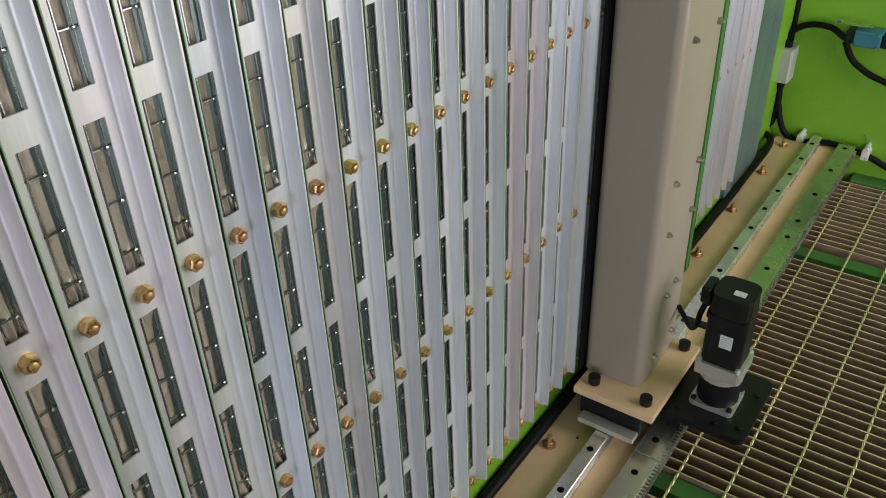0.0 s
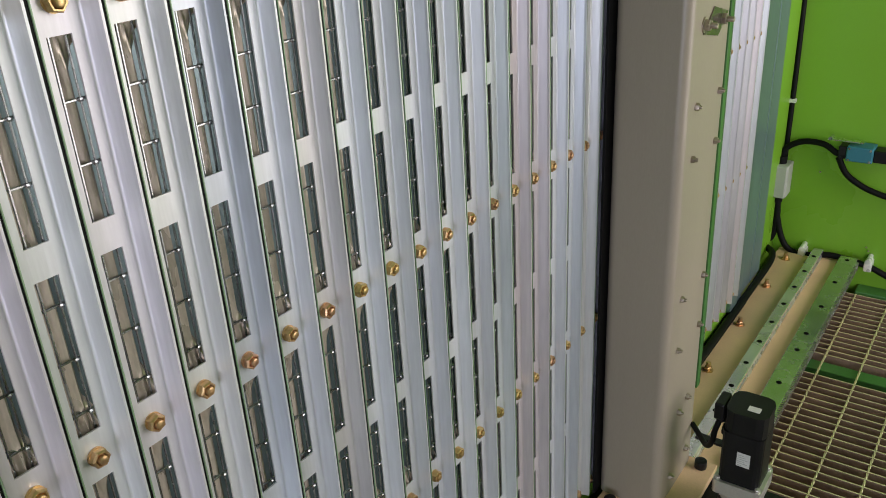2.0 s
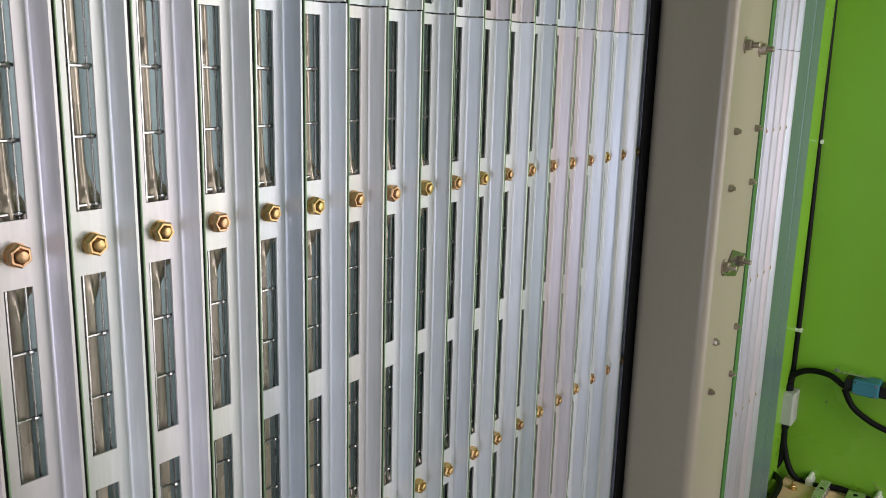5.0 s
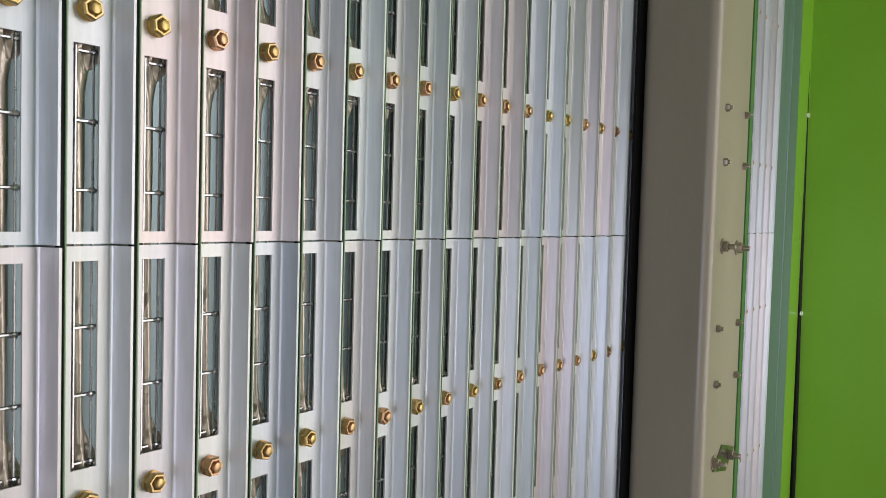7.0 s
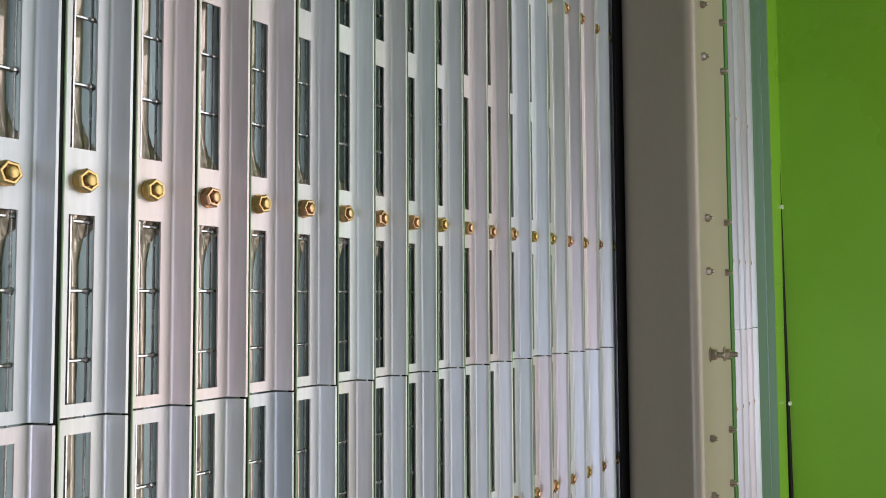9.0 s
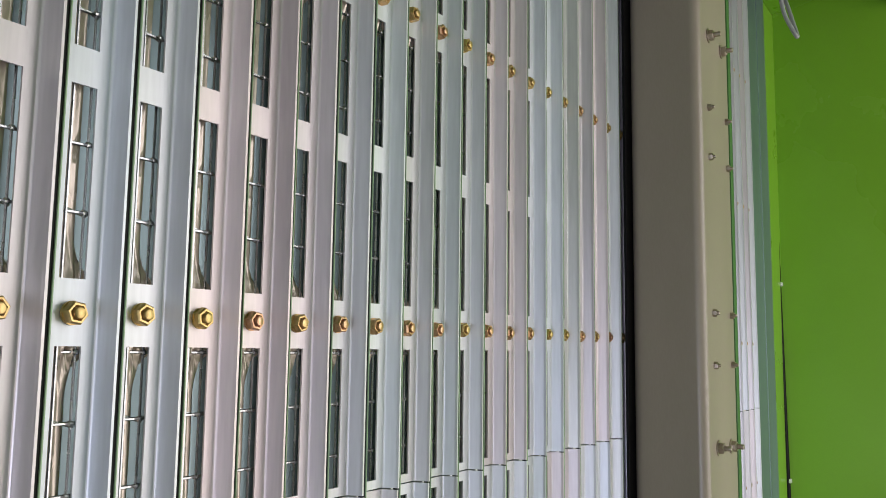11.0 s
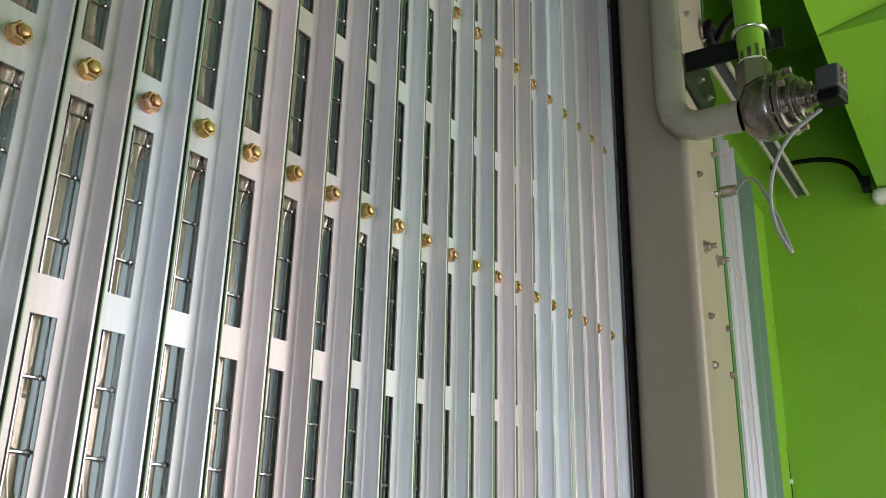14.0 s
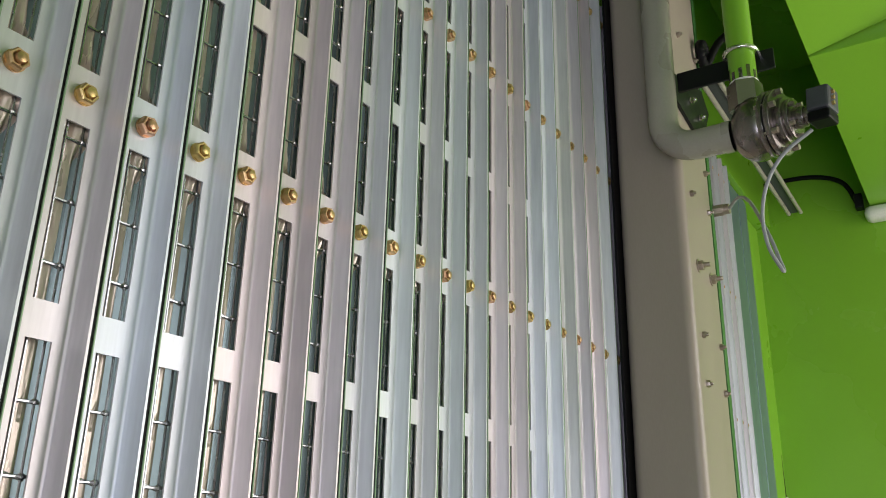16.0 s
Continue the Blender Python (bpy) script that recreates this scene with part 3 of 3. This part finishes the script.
tagged(part("wall_base", box((0.1235, FAR - 0.03, GRATE - 0.045), (RIGHT, FAR, GRATE + 0.004), 0.002), SHADED_GREEN), "green painted channel at the wall's foot, darkened as in shade", "beam", kind="structure")

# screw heads on the end wall and its edge post
for x, y, z in ((0.040, FAR, 0.126), (0.126, FAR, 0.010), (0.130, FAR, 0.004)):
    ob = part("wall_screw", rod((x, y - 0.0022, z), (x, y - 0.0002, z), 0.0015, 12, bevel=0.0004), BOLT)
    tagged(smooth(ob), "tiny bright screw head on the green wall", "screw", "screws of the wall")
for z in (0.39, 0.575, 0.76, 0.945, 1.125):
    ob = part("post_screw", rod((-0.0265, FAR - 0.0045, z), (-0.0265, FAR - 0.0002, z), 0.0032, 12, bevel=0.0008), GREEN)
    tagged(smooth(ob), "green painted screw head beside the riser cable", "screw", "screws of the wall edge")
ob = tagged(part("plate_hole", rod((0.0345, 0.43, DECK - 0.0004), (0.0345, 0.43, DECK + 0.0003), 0.0014, 12), HOLE), "small dark hole in the base plate", "hole")

# ---- cabling on the end wall ----
WY = FAR - 0.006
LOW_WALL = (-0.007, 0, -0.029)
TOP_WALL = (-0.002, 0, 0.018)
riser = thing("riser_cable", "thin black cable clipped upright to the green wall", "cable")
smooth(part("cable", tube([(-0.0285, WY, 1.39), (-0.0270, WY, 1.25), (-0.0225, WY, 0.9), (-0.0190, WY - 0.001, 0.6), (-0.0155, WY, 0.3), (-0.0155, WY, 0.145)], 0.0040), RUBBER, riser), 80)
clip = None
for z, x in ((0.240, -0.0155), (0.547, -0.0185), (0.86, -0.022), (1.29, -0.0275)):
    bm = box((-0.005, -0.004, -0.0035), (0.006, 0.0038, 0.0035), 0.0012)
    rod((0.005, -0.006, 0), (0.005, -0.003, 0), 0.0025, 10, bm)
    if clip is None:
        clip = part("clip", bm, CLIP, riser, "bright metal cable clip")
        o = clip
    else:
        bm.free()
        o = again(clip, "clip", riser)
    o.location = UNIT * Vector((x, WY, z))

jbox = thing("junction_box", "small grey plastic junction box on the green wall", "junction box", place=LOW_WALL)
part("box_body", box((-0.027, FAR - 0.034, 0.112), (0.005, FAR - 0.001, 0.168), 0.002), GREY, jbox)
part("box_lid", box((-0.026, FAR - 0.038, 0.113), (0.004, FAR - 0.0342, 0.167), 0.0015), GREY, jbox)
for z, s in ((0.168, 1), (0.112, -1)):
    smooth(part("gland", rod((-0.010, FAR - 0.018, z), (-0.010, FAR - 0.018, z + 0.012 * s), 0.008, 14), RUBBER, jbox))
CY = FAR - 0.016


def wall_cable(points, r, label, place=LOW_WALL):
    ob = tagged(part("cable", tube(points, r), RUBBER), label, "cable")
    ob.location = UNIT * Vector(place)
    return smooth(ob, 80)


wall_cable([(-0.010, CY, 0.105), (-0.008, CY, 0.07), (-0.012, CY, 0.035), (-0.022, CY - 0.01, 0.022), (0.006, CY - 0.06, 0.026), (0.010, CY - 0.2, 0.026), (0.010, CY - 0.5, 0.026), (0.010, 0.3, 0.0255)], 0.0055, "black sheathed cable running down beside the filters")
wall_cable([(-0.008, CY, 0.075), (0.002, CY, 0.040), (0.016, CY, 0.018), (0.040, CY, 0.012), (0.086, CY, 0.020), (0.142, CY, 0.013), (0.19, CY, -0.003), (0.3, CY, -0.02)], 0.0050, "black sheathed cable along the foot of the wall")
wall_cable([(-0.022, FAR - 0.012, 0.205), (-0.026, FAR - 0.014, 0.165), (-0.033, FAR - 0.03, 0.12), (-0.031, FAR - 0.03, 0.075), (-0.034, FAR - 0.03, 0.045), (-0.028, FAR - 0.036, 0.024)], 0.0013, "thin black lead hanging beside the junction box")
wall_cable([(-0.010, CY, 0.176), (-0.006, CY, 0.193), (0.017, CY, 0.207), (0.049, CY - 0.005, 0.209), (0.071, CY - 0.012, 0.2), (0.085, FAR - 0.03, 0.197)], 0.0048, "black cable arching to the limit switch")
wall_cable([(0.074, FAR - 0.02, 0.19), (0.086, CY, 0.166), (0.104, CY, 0.152), (0.132, CY, 0.140), (0.2, CY, 0.125)], 0.0048, "black cable hanging below the limit switch")
for x, z in ((0.040, 0.014), (0.142, 0.014)):
    c = thing("cable_clamp", "bright metal cable clamp on the green wall", "clamp", "clamps on the wall", place=LOW_WALL)
    part("strap", box((x - 0.006, CY - 0.008, z - 0.008), (x + 0.006, FAR - 0.001, z + 0.009), 0.002), CLIP, c)
    part("clamp_screw", rod((x, CY - 0.012, z + 0.012), (x, FAR - 0.001, z + 0.012), 0.004, 10), CLIP, c)

switch = thing("limit_switch", "blue limit switch with a metal lever on the green wall", "switch", place=(-0.007, 0, -0.024))
part("switch_body", box((0.086, FAR - 0.036, 0.186), (0.124, FAR - 0.004, 0.210), 0.002), BLUE, switch)
part("switch_head", box((0.074, FAR - 0.034, 0.188), (0.0858, FAR - 0.008, 0.208), 0.002), BLACK, switch)
part("switch_cover", box((0.1242, FAR - 0.034, 0.188), (0.17, FAR - 0.006, 0.207), 0.002), BLACK, switch)
part("lever", box((0.056, FAR - 0.03, 0.2145), (0.108, FAR - 0.018, 0.2162), 0.0005), WIRE, switch, "bright metal lever")
smooth(part("roller", rod((0.060, FAR - 0.032, 0.2175), (0.060, FAR - 0.016, 0.2175), 0.003, 16), WIRE, switch))
for x, z in ((0.090, 0.189), (0.120, 0.207), (0.120, 0.189), (0.090, 0.207)):
    part("switch_screw", rod((x, FAR - 0.0375, z), (x, FAR - 0.035, z), 0.0018, 10), WIRE, switch)

lamp = thing("bulkhead_lamp", "small white wall lamp with a black base, unlit", "lamp", place=TOP_WALL)
part("lamp_base", box((0.146, FAR - 0.02, 1.304), (0.1588, FAR - 0.001, 1.330), 0.002), BLACK, lamp)
smooth(part("lamp_cover", box((0.159, FAR - 0.035, 1.276), (0.256, FAR - 0.001, 1.301), 0.010), WHITE, lamp, "white rounded cover"), 60)
wall_cable([(0.152, FAR - 0.008, 1.328), (0.139, FAR - 0.008, 1.368), (0.122, FAR - 0.01, 1.386), (0.09, FAR - 0.01, 1.398), (0.05, FAR - 0.01, 1.402), (0.006, FAR - 0.01, 1.40)], 0.004, "black cable along the top of the wall", (-0.002, 0, -0.003))

guide = thing("upper_guide", "grey steel guide channel along the top of the filters", "guide rail", kind="structure")
for x in (0.0455, 0.0645):
    smooth(part("guide_rod", rod((x, 0.60, 1.32), (x, FAR - 0.05, 1.32), 0.0032, 12), PIPE, guide))
part("guide_web", box((0.048, 0.60, 1.321), (0.062, FAR - 0.05, 1.325)), DARK, guide, "dark channel between the guide rods")

# ---- pulse valve with its pipes ----
VY, VZ = 0.467, 1.119
VALVE_AT = (0.0042, -0.012, -0.0045)
valve = thing("pulse_valve", "cast metal pulse valve with solenoid coil and grey elbow pipe", "valve", place=VALVE_AT)
pts = [(0.065, VY, 1.47), (0.065, VY, 1.30), (0.065, VY, VZ + 0.03)]
pts += [(0.065 + 0.028 - 0.028 * math.cos(radians(a)), VY, VZ + 0.028 - 0.028 * math.sin(radians(a))) for a in range(10, 91, 10)]
pts += [(0.11, VY, VZ), (0.124, VY, VZ)]
smooth(part("elbow_pipe", tube(pts, 0.0132, 24, smooth_path=False), PIPE, valve, "grey enamelled elbow pipe"), 50)
smooth(part("collar", rod((0.117, VY, VZ), (0.124, VY, VZ), 0.0138, 24), PIPE, valve))
bm = bmesh.new()
bmesh.ops.create_uvsphere(bm, u_segments=28, v_segments=16, radius=0.0268, matrix=Matrix.Translation((0.1455, VY, VZ + 0.001)) @ Matrix.Diagonal((0.85, 1, 1.05, 1)))
smooth(part("valve_body", bm, CAST, valve), 80)
neck = part("inlet_neck", prism(hexagon(0.026, 15), 0, 0.024, "z"), CAST, valve)
neck.location = UNIT * Vector((0.138, VY, 1.140))
ax = Vector((0.97, -0.22, -0.08)).normalized()
c0 = Vector((0.1555, VY, VZ + 0.002))


def disc(name, d0, d1, r, mat, label="", seg=32):
    return smooth(part(name, rod(c0 + ax * d0, c0 + ax * d1, r, seg, bevel=0.0008), mat, valve, label))


disc("lower_flange", 0.000, 0.0045, 0.0285, CAST)
disc("diaphragm", 0.0045, 0.0058, 0.0280, RUBBER, "thin black diaphragm edge")
disc("cover_flange", 0.0058, 0.0105, 0.0285, CAST)
disc("cover_dome", 0.0105, 0.017, 0.0205, CAST)
disc("pilot_disc", 0.017, 0.0215, 0.0175, CAST)
disc("pilot_neck", 0.0215, 0.030, 0.009, CAST)
disc("coil_stem", 0.030, 0.035, 0.0075, CAST)
frame_m = Matrix.Translation(c0) @ ax.to_track_quat("X", "Z").to_matrix().to_4x4()
for i in range(7):
    a = radians(360 / 7 * i + 12)
    p = frame_m @ Vector((-0.002, 0.0255 * math.cos(a), 0.0255 * math.sin(a)))
    smooth(part("cover_bolt", rod(p, p + ax * 0.017, 0.0028, 6), BOLT, valve), 30)
for i in range(5):
    a = radians(72 * i)
    p = frame_m @ Vector((0.0212, 0.0145 * math.cos(a), 0.0145 * math.sin(a)))
    smooth(part("pilot_bolt", rod(p, p + ax * 0.004, 0.0022, 6), BOLT, valve), 30)
part("coil", box((0.034, -0.011, -0.001), (0.052, 0.011, 0.019), 0.002, m=frame_m), DARK, valve, "dark grey solenoid coil")
part("plug", box((0.034, -0.010, -0.0105), (0.052, 0.010, -0.0015), 0.002, m=frame_m), RUBBER, valve, "black cable plug")
for dz in (0.004, 0.009, 0.014):
    p = frame_m @ Vector((0.052, -0.003, dz))
    part("coil_pin", rod(p, p + ax * 0.002, 0.0018, 8), NUT, valve)
cable_pts = [frame_m @ Vector((0.034, 0, -0.013))] + [Vector(p) for p in ((0.163, 0.462, 1.090), (0.147, 0.468, 1.070), (0.139, 0.475, 1.045), (0.140, 0.480, 1.020), (0.146, 0.485, 1.003), (0.148, 0.490, 1.000), (0.145, 0.492, 1.012), (0.138, 0.498, 1.036), (0.120, 0.528, 1.080), (0.102, 0.566, 1.103), (0.086, 0.5955, 1.1065))]
smooth(part("signal_cable", tube(cable_pts, 0.0016, 10), CABLE, valve, "thin grey signal cable"), 80)
gl = thing("cable_gland", "grey metal cable gland screwed into the column", "gland", place=STATION)
smooth(part("gland_body", rod((0.072, 0.594, 1.102), (0.084, 0.594, 1.102), 0.0062, 8), BOLT, gl), 30)
smooth(part("gland_nut", rod((0.084, 0.594, 1.102), (0.0895, 0.594, 1.102), 0.0052, 14), BOLT, gl), 30)

feed = thing("feed_pipe", "green painted compressed air pipe above the valve", "pipe", place=VALVE_AT)
smooth(part("pipe", rod((0.138, VY, 1.164), (0.138, VY, CEIL), 0.0115, 28), GREEN, feed), 60)
tape = part("sealing_tape", rod((0.138, VY, 1.160), (0.138, VY, 1.1665), 0.0122, 24), WHITE, feed, "white sealing tape")
smooth(tape)
for i in range(11):
    a = radians(33 * i + 8)
    top = 1.1735 + 0.006 * rng.random()
    x, y = 0.138 + 0.01155 * math.cos(a), VY + 0.01155 * math.sin(a)
    ob = part("paint_chip", box((-0.0003, -0.0016, 0), (0.0003, 0.0016, top - 1.1668), 0.0002), CAST, feed, "bare dark metal under chipped paint")
    ob.matrix_basis = sized(pose(x, y, 1.1668, 0, 0, math.degrees(a)))
bracket = thing("pipe_bracket", "black angle bracket with a U-bolt holding the pipe", "bracket", place=VALVE_AT)
part("arm", box((0.077, VY + 0.0125, 1.182), (0.163, VY + 0.0155, 1.202), 0.0006), BLACK, bracket)
part("foot", prism([(0.477, 1.203), (0.477, 1.178), (0.545, 1.168), (0.571, 1.178), (0.597, 1.215), (0.575, 1.232)], 0.0711, 0.0743, "x"), BLACK, bracket)
up = [(0.138 + 0.0135 * math.cos(radians(a)), VY - 0.0135 * math.sin(radians(a)), 1.196) for a in range(0, 181, 15)]
up = [(0.1515, VY + 0.02, 1.196)] + up + [(0.1245, VY + 0.02, 1.196)]
smooth(part("u_bolt", tube(up, 0.0020, 10, smooth_path=False), WIRE, bracket, "bright metal U-bolt"), 60)
for y, z in ((0.527, 1.197), (0.555, 1.191)):
    b = smooth(hex_bolt("bracket_bolt", 0.006, 0.004, 0.003, 0.002, WIRE, bracket), 30)
    b.matrix_basis = sized(pose(0.0743, y, z, 20, 0, 0))
bm = bmesh.new()
pts = [(0.082 + 0.002 * (i % 2), 0.562 + 0.012 * math.cos(radians(i * 12)), 1.262 + 0.012 * math.sin(radians(i * 12))) for i in range(-2, 28)]
pts += [(0.095, 0.58, 1.282), (0.11, 0.61, 1.32), (0.12, 0.63, 1.38)]
loop = tagged(smooth(part("flexible_conduit", tube(pts, 0.0042, 12, 3), RUBBER), 80), "black corrugated conduit looped at the column", "conduit")
loop.location = UNIT * Vector((0, 0.005, 0.010))
